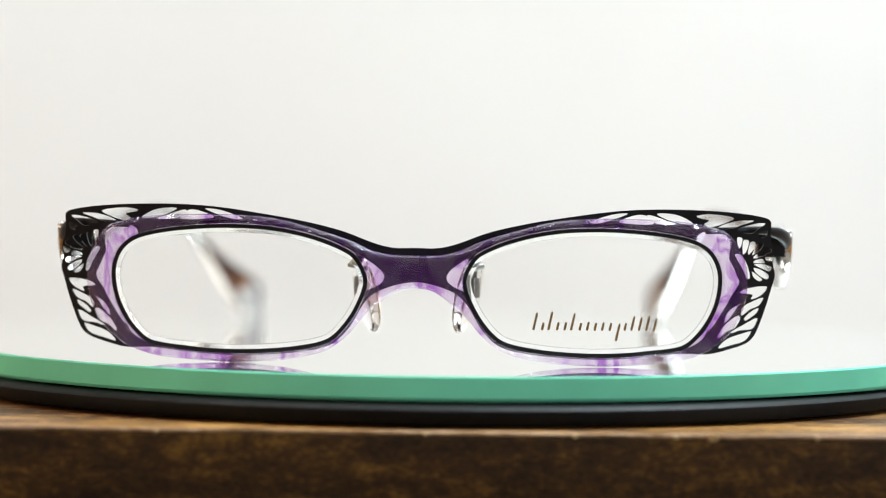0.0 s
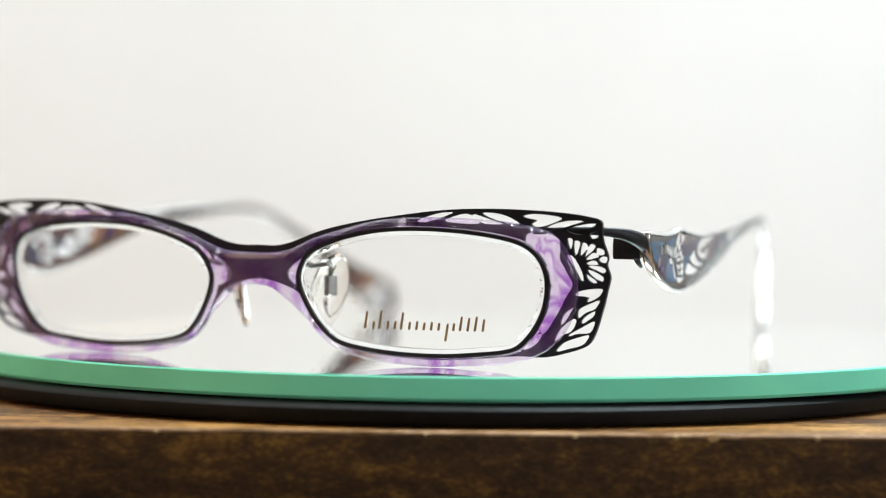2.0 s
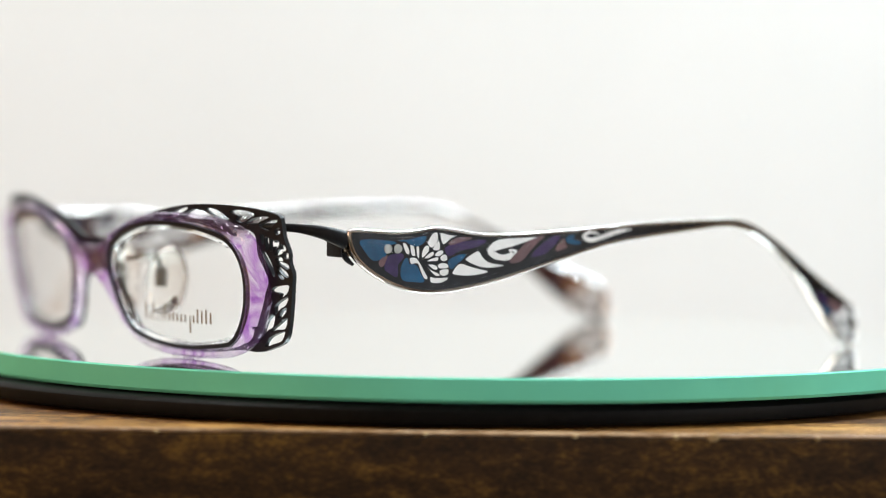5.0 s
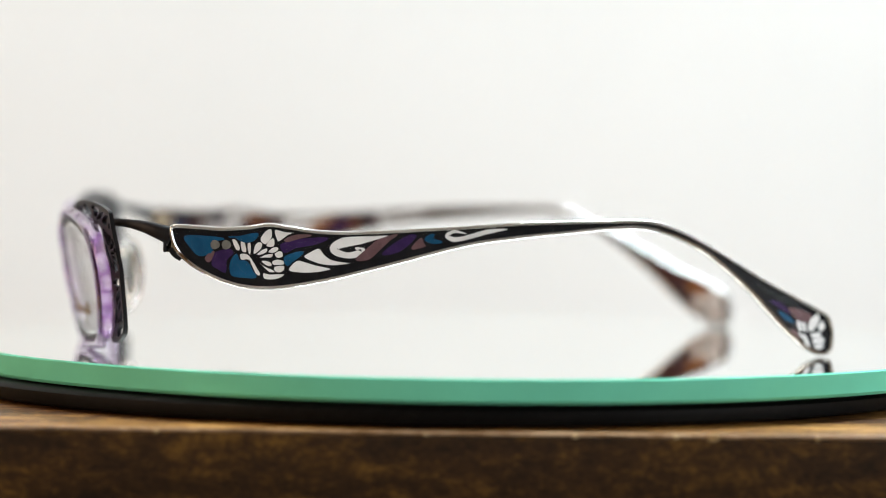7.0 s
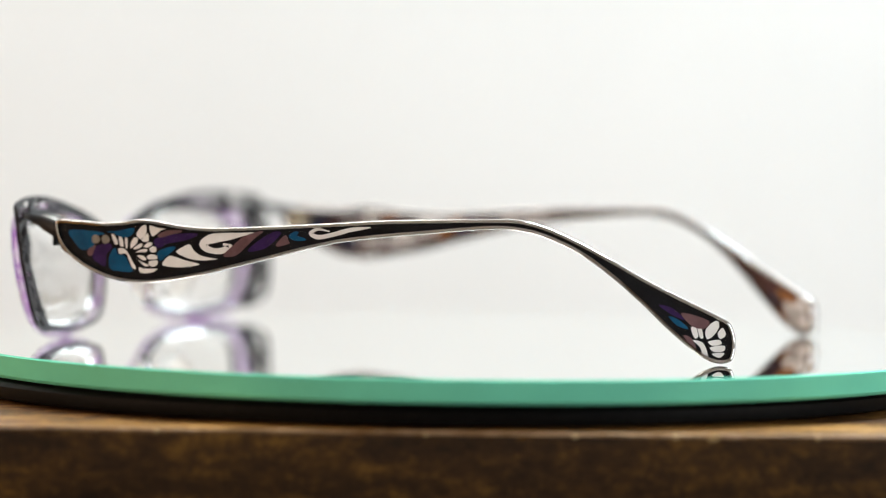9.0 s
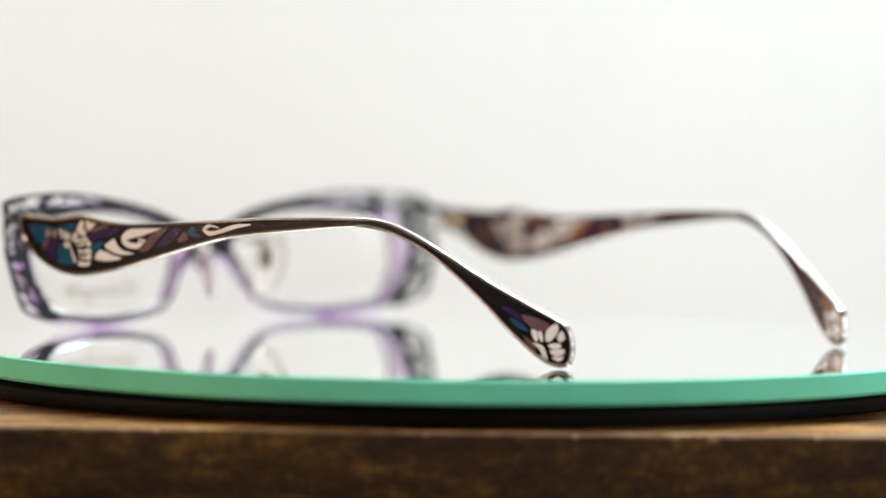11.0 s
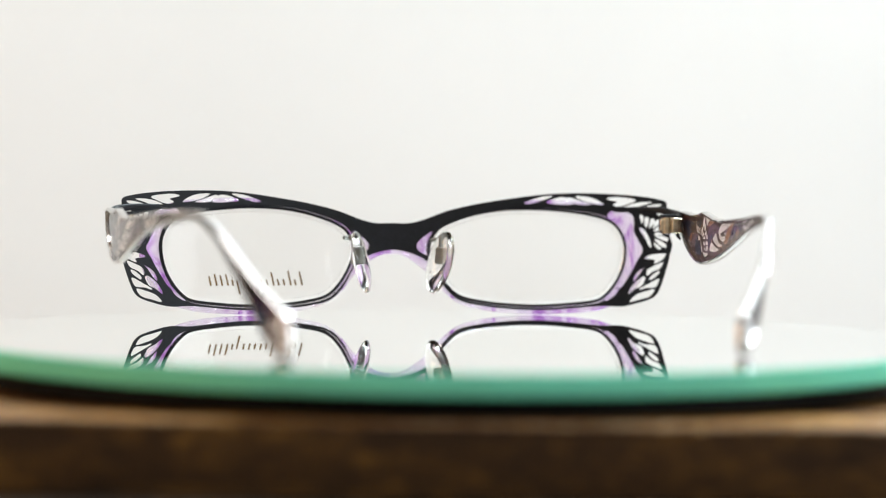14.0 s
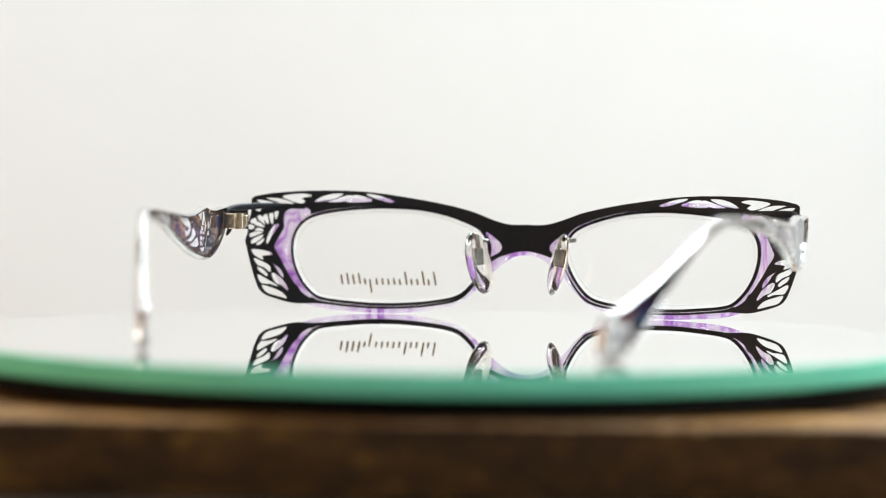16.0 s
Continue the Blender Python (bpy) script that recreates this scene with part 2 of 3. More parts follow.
def plate(outer, holes, lo, hi, surface, rounding=0.0, fill=0.0):
    """A sheet with holes, laid on a curved surface, with rounded edges."""
    loops = [np.asarray(outer)] + [np.asarray(h) for h in holes]
    pts, edges = [], []
    for lp in loops:
        k = len(pts)
        pts += [tuple(q) for q in lp]
        edges += [(k + i, k + (i + 1) % len(lp)) for i in range(len(lp))]
    rim = np.array(pts)

    def depth(q):
        best = np.full(len(q), 1e9)
        for lp in loops:
            a, b = lp, np.roll(lp, -1, 0)
            for s, e in zip(a, b):
                d = e - s
                tt = np.clip(((q - s) @ d) / max(d @ d, 1e-12), 0, 1)
                best = np.minimum(best, np.linalg.norm(q - s - tt[:, None] * d, axis=1))
        return best

    if fill:
        lo2, hi2 = rim.min(0), rim.max(0)
        gx, gy = np.meshgrid(np.arange(lo2[0], hi2[0], fill), np.arange(lo2[1], hi2[1], fill * 0.87))
        gx[::2] += fill / 2
        grid = np.stack([gx.ravel(), gy.ravel()], 1)
        keep = inside(loops[0], grid)
        for h in loops[1:]:
            keep &= ~inside(h, grid)
        grid = grid[keep]
        grid = grid[depth(grid) > fill * 0.35]
        pts += [tuple(q) for q in grid]
    vs, _, fs, *_ = delaunay_2d_cdt([Vector(q) for q in pts], edges, [], 0, 1e-5)
    v2 = np.array([tuple(q) for q in vs])
    tri = np.array([f for f in fs if len(f) == 3])
    mid = v2[tri].mean(1)
    keep = inside(loops[0], mid)
    for h in loops[1:]:
        keep &= ~inside(h, mid)
    tri = tri[keep]
    cut = np.zeros(len(v2))
    if rounding:
        d = np.minimum(depth(v2) / rounding, 1)
        cut = rounding * (1 - np.sqrt(np.maximum(0, 1 - (1 - d) ** 2)))
        cut = np.minimum(cut, (hi - lo) * 0.46)
    bm = bmesh.new()
    used = sorted(set(tri.ravel()))
    front = {i: bm.verts.new(surface(v2[i][0], v2[i][1], lo + cut[i])) for i in used}
    back = {i: bm.verts.new(surface(v2[i][0], v2[i][1], hi - cut[i])) for i in used}
    count = {}
    for a, b, c in tri:
        bm.faces.new((front[a], front[b], front[c]))
        bm.faces.new((back[c], back[b], back[a]))
        for e in ((a, b), (b, c), (c, a)):
            count[frozenset(e)] = (*e, count.get(frozenset(e), (0, 0, 0))[2] + 1)
    for a, b, k in count.values():
        if k == 1:
            bm.faces.new((front[b], front[a], back[a], back[b]))
    return bm


def band(loop, profile, surface):
    """A moulding round a closed loop; profile: (outset, depth) pairs."""
    bm = bmesh.new()
    rails = [[bm.verts.new(surface(q[0], q[1], w)) for q in outset(loop, o)] for o, w in profile]
    n = len(loop)
    for a, b in zip(rails, rails[1:] + rails[:1]):
        for k in range(n):
            bm.faces.new((a[k], a[(k + 1) % n], b[(k + 1) % n], b[k]))
    return bm


def leaf(x, y, length, width, angle, power=2.3):
    """An almond-shaped outline."""
    c, s = math.cos(radians(angle)), math.sin(radians(angle))
    out = []
    n = 18 if length > 3 else 14
    for i in range(n):
        a = 2 * math.pi * i / n
        p = length / 2 * math.copysign(abs(math.cos(a)) ** (2 / power), math.cos(a))
        q = width / 2 * math.copysign(abs(math.sin(a)) ** (2 / power), math.sin(a)) * (1 - 0.15 * math.cos(a))
        out.append((x + c * p - s * q, y + s * p + c * q))
    return np.array(out)


def stroke(points, widths, step=0.35):
    """The outline of a brush stroke of changing width."""
    p = curve_through(points, step, False)
    w = np.interp(np.linspace(0, 1, len(p)), np.linspace(0, 1, len(widths)), widths) / 2
    t = np.gradient(p, axis=0)
    t /= np.linalg.norm(t, axis=1)[:, None]
    nrm = np.stack([-t[:, 1], t[:, 0]], 1)
    return np.concatenate([p + nrm * w[:, None], (p - nrm * w[:, None])[::-1]])


def sweep(bm, points, half, segments=10, step=0.6, flat=1.0):
    """A rounded wire along points (in mm); half: half thickness at each point; flat: height over width."""
    p = curve_through(points, step, False)
    r = np.interp(np.linspace(0, 1, len(p)), np.linspace(0, 1, len(half)), half)
    rings = []
    for i, q in enumerate(p):
        t = Vector(p[min(i + 1, len(p) - 1)] - p[max(i - 1, 0)]).normalized()
        side = t.cross(Vector((0, 0, 1)))
        side = side.normalized() if side.length > 0.1 else Vector((1, 0, 0))
        up = side.cross(t)
        rings.append([bm.verts.new((Vector(q) + (side * math.cos(a) + up * math.sin(a) * flat) * r[i]) * MM) for a in [2 * math.pi * k / segments for k in range(segments)]])
    for a, b in zip(rings, rings[1:]):
        for k in range(segments):
            bm.faces.new((a[k], a[(k + 1) % segments], b[(k + 1) % segments], b[k]))
    bm.faces.new(rings[0][::-1])
    bm.faces.new(rings[-1])
    return bm


def turned(profile, segments=160):
    """A body of revolution from (radius, height) pairs in metres."""
    bm = bmesh.new()
    rings = []
    for r, z in profile:
        rings.append([bm.verts.new((r * math.cos(a), r * math.sin(a), z)) for a in [2 * math.pi * k / segments for k in range(segments)]] if r > 1e-6 else [bm.verts.new((0, 0, z))])
    for a, b in zip(rings, rings[1:]):
        for k in range(segments):
            q = [a[k % len(a)], a[(k + 1) % len(a)], b[(k + 1) % len(b)], b[k % len(b)]]
            q = [v for i, v in enumerate(q) if v not in q[:i]]
            if len(q) > 2:
                bm.faces.new(q)
    return bm


# ---- the room ----
X0, X1, Y0, Y1, Z0, Z1 = -1.6, 1.6, -1.9, 0.95, -0.78, 1.65
TH = 0.12


def slab(name, lo, hi, mat, label, category):
    return tagged(part(name, box(bmesh.new(), lo, hi), mat, None, "", False), label, category, kind="structure")


slab("floor", (X0 - TH, Y0 - TH, Z0 - 0.1), (X1 + TH, Y1 + TH, Z0), FLOOR_WOOD, "brown wooden floor of the room", "floor")
slab("ceiling", (X0 - TH, Y0 - TH, Z1), (X1 + TH, Y1 + TH, Z1 + 0.1), WALL_PAINT, "plain white painted ceiling of the room", "ceiling")
slab("wall_north", (X0 - TH, Y1, Z0), (X1 + TH, Y1 + TH, Z1), WALL_PAINT, "smooth off-white painted wall behind the display", "wall")
slab("wall_south", (X0 - TH, Y0 - TH, Z0), (X1 + TH, Y0, Z1), BEIGE_PAINT, "plain beige painted wall of the room", "wall")
# unseen side walls; their openings are made up to hold the two added lamps
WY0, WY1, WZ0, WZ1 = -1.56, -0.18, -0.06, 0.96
for wall, xa, xb, words in (("wall_west", X0 - TH, X0, "unseen brown side wall with an opening made for the warm fill lamp"), ("wall_east", X1, X1 + TH, "unseen brown side wall with an opening made for the cool fill lamp")):
    bm = bmesh.new()
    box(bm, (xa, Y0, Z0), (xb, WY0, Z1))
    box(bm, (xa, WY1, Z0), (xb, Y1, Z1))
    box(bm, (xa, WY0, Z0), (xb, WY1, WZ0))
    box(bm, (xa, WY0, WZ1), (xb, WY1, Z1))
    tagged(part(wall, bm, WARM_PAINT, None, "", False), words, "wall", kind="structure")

# ---- table and wooden stand ----
table = tagged(new("table"), "dark stained wooden table under the stand", "table")
TABLE_Z = -0.0234
table.location = (0, 0.0, Z0)
part("tabletop", box(bmesh.new(), (-0.6, -0.35, TABLE_Z - 0.03 - Z0), (0.6, 0.10, TABLE_Z - Z0), 0.003), TABLE_WOOD, table)
for sx in (-1, 1):
    for y in (-0.31, 0.06):
        part("leg", box(bmesh.new(), (sx * 0.56 - 0.025, y - 0.025, 0), (sx * 0.56 + 0.025, y + 0.025, TABLE_Z - 0.03 - Z0), 0.003), TABLE_WOOD, table)

WOOD_Z = -0.0092
stand = tagged(new("wooden_stand"), "dark brown stained wooden board with worn edges on the table", "display stand")
stand.location = (0, 0, TABLE_Z)
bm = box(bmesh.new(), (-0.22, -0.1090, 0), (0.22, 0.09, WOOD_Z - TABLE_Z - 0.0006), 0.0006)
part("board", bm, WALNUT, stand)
# Thin sheet on the board that holds the lighter, lit tone of its top.
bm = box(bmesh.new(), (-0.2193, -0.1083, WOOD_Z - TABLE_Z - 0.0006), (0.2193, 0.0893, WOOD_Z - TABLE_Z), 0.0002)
part("lit_top", bm, WALNUT_LIT_TOP, stand, "brown wood top, coloured lighter as if lit from above")
# the rubbed front edge, uneven along its length
bm = bmesh.new()
rails = [[], [], [], []]
for k in range(221):
    x = -0.2195 + 0.439 * k / 220
    chip = 0.00022 + 0.00055 * max(0.0, noise.noise((x * 90, 3.1, 0.0)) + 0.5 * noise.noise((x * 420, 7.7, 0.0)))
    top = WOOD_Z - TABLE_Z + 0.00006
    for rail, (y, z) in zip(rails, ((-0.1083 + chip * 2.2, top), (-0.10895, top - 0.0002), (-0.10912, top - 0.00035 - chip * 0.6), (-0.1080, top - 0.0012))):
        rail.append(bm.verts.new((x, y, z)))
for a, b in zip(rails, rails[1:]):
    for k in range(220):
        bm.faces.new((a[k], a[k + 1], b[k + 1], b[k]))
part("worn_edge", bm, WORN_EDGE, stand, "pale rubbed wood edge")
# small knocks on the front edge that bare the pale wood
for x, wide, tall in ((0.0472, 0.0011, 0.0008), (0.0405, 0.0005, 0.0004), (0.0228, 0.0006, 0.0004), (-0.0035, 0.0005, 0.0003), (0.0655, 0.0005, 0.0004), (-0.0510, 0.0006, 0.0003)):
    bm = bmesh.new()
    bmesh.ops.create_icosphere(bm, subdivisions=2, radius=1.0)
    for v in bm.verts:
        bend = 1 + 0.35 * noise.noise(v.co * 1.7 + Vector((x * 900, 0, 0)))
        v.co = Vector((x + v.co.x * wide * bend, -0.10905 + v.co.y * 0.00025, WOOD_Z - TABLE_Z - 0.0005 + v.co.z * tall * bend))
    part("chip", bm, BARE_WOOD, stand, "pale bare chip in the edge")

# ---- turntable ----
turntable = tagged(new("turntable"), "low round black plastic turntable on the board", "turntable")
part("platter", turned([(0, 0.0004), (0.1030, 0.0004), (0.1046, 0.0008), (0.1050, 0.0014), (0.1050, 0.0032), (0.1044, 0.0038), (0.1030, 0.0042), (0, 0.0042)]), BLACK_PLASTIC, turntable)
part("foot_ring", turned([(0.080, 0.0), (0.090, 0.0), (0.090, 0.0006), (0.080, 0.0006), (0.080, 0.0)]), BLACK_PLASTIC, turntable)

MIRROR_R = 0.1061
mirror = tagged(new("round_mirror"), "round mirror of thick green-edged glass on the turntable", "mirror")
part("glass_edge", turned([(0, -0.0046), (MIRROR_R - 0.0006, -0.0046), (MIRROR_R, -0.0040), (MIRROR_R, -0.0003), (MIRROR_R - 0.0003, 0.0)], 240), GREEN_GLASS, mirror, "green ground glass edge")
part("mirror_face", turned([(MIRROR_R - 0.0003, 0.0), (0, 0.0)], 240), MIRROR, mirror, "bright silvered mirror face")

# ---- eyeglasses ----
glasses = tagged(new("eyeglasses"), "purple marbled eyeglasses with black openwork metal trim on a mirror", "eyeglasses")


def on_front(side):
    def surface(u, v, w):
        return Vector((side * u, -78.3 + 0.00205 * u * u - 0.17 * (v - 14.0) + w, v)) * MM
    return surface


def temple_x(y, base, bow, power):
    """Half width between the temples: they bow inwards towards the tips."""
    return base - bow * (max(0.0, y + 55.0) / 126.0) ** power


LENS_LOOP = curve_through([(9.2, 15.7), (10.1, 18.6), (12.1, 21.0), (18.3, 23.6), (25.5, 25.2), (32.7, 25.7), (39.8, 25.5), (47.0, 24.7), (52.5, 23.3), (55.4, 21.0), (56.8, 17.2), (56.3, 12.3), (54.5, 8.2), (51.8, 4.9), (49.4, 3.5), (42.6, 2.6), (36.6, 2.2), (29.4, 2.3), (21.6, 3.1), (16.2, 4.5), (13.1, 7.3), (10.5, 11.5)], 0.7)


def mirrored(half):
    """The closed outline of both halves, from the right half running from the middle top round to the middle bottom."""
    h = np.array(half)
    return np.concatenate([h, (h * (-1, 1))[::-1][1 if h[-1][0] == 0 else 0:len(h) - (1 if h[0][0] == 0 else 0)]])


def other(loop):
    return np.asarray(loop) * (-1, 1)


ACETATE_HALF = [(0, 20.7), (6.5, 21.1), (12.5, 23.5), (18.3, 25.3), (25.5, 27.1), (32.6, 27.8), (42.1, 27.8), (49.3, 27.4), (54.1, 26.6), (57.8, 25.4), (60.3, 22.7), (61.9, 18.4), (62.0, 13.6), (60.7, 9.3), (58.3, 5.7), (54.7, 2.9), (49.3, 1.1), (42.7, 0.4), (33.6, 0.1), (24.6, 0.7), (16.8, 2.5), (12.6, 5.5), (9.5, 9.1), (6.0, 12.2), (3.2, 14.0), (0, 14.5)]
rim_hole = outset(LENS_LOOP, 0.40)
part("front_frame", plate(curve_through(mirrored(ACETATE_HALF), 0.7), [rim_hole, other(rim_hole)], -1.6, 1.3, on_front(1), 1.2, 0.75), ACETATE, glasses, "glossy translucent purple and lilac marbled acetate")

# black metal sheet behind the acetate, with cut-out wings
METAL_HALF = [(0, 22.0), (4.1, 22.0), (7.6, 22.8), (13.6, 25.0), (20.7, 26.7), (29.0, 28.1), (37.3, 29.2), (44.5, 29.6), (53.0, 29.5), (60.3, 29.0), (65.2, 28.2), (66.3, 27.6), (66.4, 26.4), (66.4, 24.2), (67.2, 21.0), (66.9, 19.6), (67.4, 17.4), (66.9, 15.4), (65.9, 11.7), (63.9, 6.2), (62.4, 4.5), (58.5, 3.1), (54.8, 2.3), (50.2, 2.4), (42.7, 1.7), (36.6, 1.3), (29.4, 1.4), (21.4, 2.2), (15.8, 3.6), (12.4, 6.8), (9.8, 11.2), (7.6, 13.4), (4.0, 14.9), (0, 15.6)]
# butterfly cells, then the lower leaves and the brow scrolls
WING = []
WING += [curve_through(q, 0.3) for q in (
    [(60.0, 24.4), (61.0, 24.3), (60.8, 22.7), (60.4, 22.4)],
    [(61.2, 23.9), (62.3, 23.8), (61.8, 21.7), (61.2, 21.3)],
    [(62.7, 23.7), (63.6, 23.4), (63.6, 22.7), (62.3, 21.2), (62.1, 21.7)],
    [(64.0, 23.4), (65.0, 23.2), (64.7, 22.4), (63.5, 21.4), (62.9, 21.1)],
    [(65.2, 22.7), (66.4, 22.4), (66.6, 21.7), (65.7, 21.4), (65.0, 21.7)],
    [(64.6, 21.9), (65.6, 21.2), (64.6, 20.8), (63.3, 20.5), (63.1, 20.7)])]
WING += [curve_through(q, 0.3) for q in (
    [(65.9, 21.1), (67.0, 21.1), (66.8, 20.1), (65.8, 20.1), (65.4, 20.6)],
    [(63.4, 20.1), (64.9, 20.4), (65.4, 19.7), (64.4, 19.6), (63.2, 19.7)],
    [(63.4, 19.4), (65.4, 19.4), (66.7, 18.8), (66.3, 18.1), (64.9, 18.6)],
    [(63.3, 18.7), (64.6, 18.4), (66.2, 17.3), (66.0, 16.6), (64.8, 17.0), (63.6, 18.0)],
    [(63.0, 18.0), (63.8, 17.5), (65.0, 16.5), (64.4, 16.2), (63.3, 17.0)],
    [(59.7, 21.3), (60.8, 21.2), (61.8, 19.8), (62.5, 18.0), (62.6, 16.7), (62.1, 16.7), (61.2, 18.5), (60.3, 20.0)])]
WING += [curve_through(q, 0.3) for q in (
    [(60.8, 14.0), (62.0, 14.8), (65.9, 15.2), (65.5, 14.1), (64.1, 13.1), (62.9, 12.8), (63.2, 13.6)],
    [(61.4, 11.3), (63.1, 12.3), (65.3, 13.1), (64.5, 11.6), (62.8, 10.8), (61.3, 9.7), (61.1, 10.3)],
    [(61.7, 9.1), (62.8, 10.3), (64.4, 11.1), (64.2, 10.3), (63.0, 9.3), (62.0, 8.7)],
    [(59.2, 6.5), (61.2, 7.7), (64.2, 9.2), (63.4, 7.2), (60.9, 6.8), (59.4, 6.3)],
    [(56.9, 3.6), (58.4, 5.1), (60.9, 6.1), (63.1, 6.6), (62.0, 4.9), (59.3, 4.0), (57.1, 3.4)],
    [(56.7, 5.6), (58.0, 7.8), (60.3, 9.6), (61.0, 9.3), (60.0, 7.3), (58.5, 6.6), (56.9, 5.3)])]
WING += [curve_through(q, 0.3) for q in (
    [(59.1, 10.8), (61.2, 12.1), (60.6, 11.6), (59.3, 9.6), (58.1, 8.3), (58.1, 9.3)],)]
WING += [curve_through(q, 0.3) for q in (
    [(65.6, 25.8), (64.1, 25.2), (64.4, 24.4), (65.6, 24.8)],
    [(65.3, 27.1), (63.6, 27.1), (60.1, 26.1), (60.4, 25.6), (62.7, 25.2), (64.3, 26.3)],
    [(63.1, 27.6), (60.3, 27.6), (57.5, 26.9), (56.2, 26.1), (58.9, 26.1), (60.8, 26.8)],
    [(59.3, 28.1), (54.6, 28.8), (52.2, 28.4), (52.7, 28.1), (54.6, 27.6), (53.7, 26.9), (54.7, 26.4), (57.0, 26.9)],
    [(51.6, 26.9), (49.9, 28.1), (47.5, 28.8), (44.8, 28.8), (46.5, 27.8), (48.9, 27.1)],
    [(48.5, 26.9), (46.5, 27.6), (43.2, 28.6), (42.8, 28.1), (45.1, 26.9)])]
WING += [curve_through(q, 0.3) for q in (
    [(44.2, 26.9), (42.2, 28.6), (38.0, 27.6), (37.8, 27.1)],
    [(39.4, 28.8), (36.5, 28.6), (32.3, 27.1), (33.7, 26.9), (36.5, 27.6)])]
WING.append(curve_through([(51.0, 4.0), (52.9, 5.9), (54.6, 6.8), (53.8, 5.1), (51.4, 3.6)], 0.4))
WING.append(curve_through([(9.8, 20.0), (8.4, 19.3), (6.5, 17.8), (5.8, 16.6), (6.3, 15.4), (7.8, 14.5), (9.6, 14.0), (9.4, 16.0)], 0.5))
WING.append(curve_through([(53.5, 25.4), (56.0, 25.4), (58.4, 24.4), (58.8, 22.6), (58.6, 20.6), (59.3, 19.1), (60.0, 17.6), (60.6, 16.2), (60.3, 15.1), (59.2, 13.4), (58.3, 11.6), (57.2, 9.8), (56.2, 8.2), (55.2, 6.9), (54.2, 6.6), (55.0, 9.8), (55.6, 12.5), (56.0, 15.0), (56.0, 17.3), (55.4, 19.8), (54.2, 21.7), (52.6, 23.4), (52.4, 24.6)], 0.6))
lens_hole = outset(LENS_LOOP, 0.42)
metal_holes = [lens_hole, *WING]
part("metal_front", plate(curve_through(mirrored(METAL_HALF), 0.6), metal_holes + [other(h) for h in metal_holes], 1.4, 2.2, on_front(1), 0.0), BLACK_METAL, glasses, "thin black metal sheet cut into butterfly and leaf openwork", False)


def bars_of_writing(surface, parent):
    """Gold ink bars where the lens is printed."""
    def ink(outline, hole=()):
        part("ink_mark", plate(outline, hole, -0.72, -0.68, surface), GOLD_INK, parent, "thin gold brown ink mark", False)

    def bar(x, y, length, angle):
        ink(leaf(x, y, length, 0.44, angle, 6))

    for k in range(17):
        x = 22.4 + 1.40 * k
        tall = (3.4, 1.5, 3.6, 1.6, 1.6, 3.3, 1.5, 1.7, 1.5, 1.6, 1.5, 3.4, 1.5, 2.8, 2.6, 2.9, 2.4)[k]
        bar(x, (6.9 if k != 11 else 4.9) + tall / 2, tall, 78)


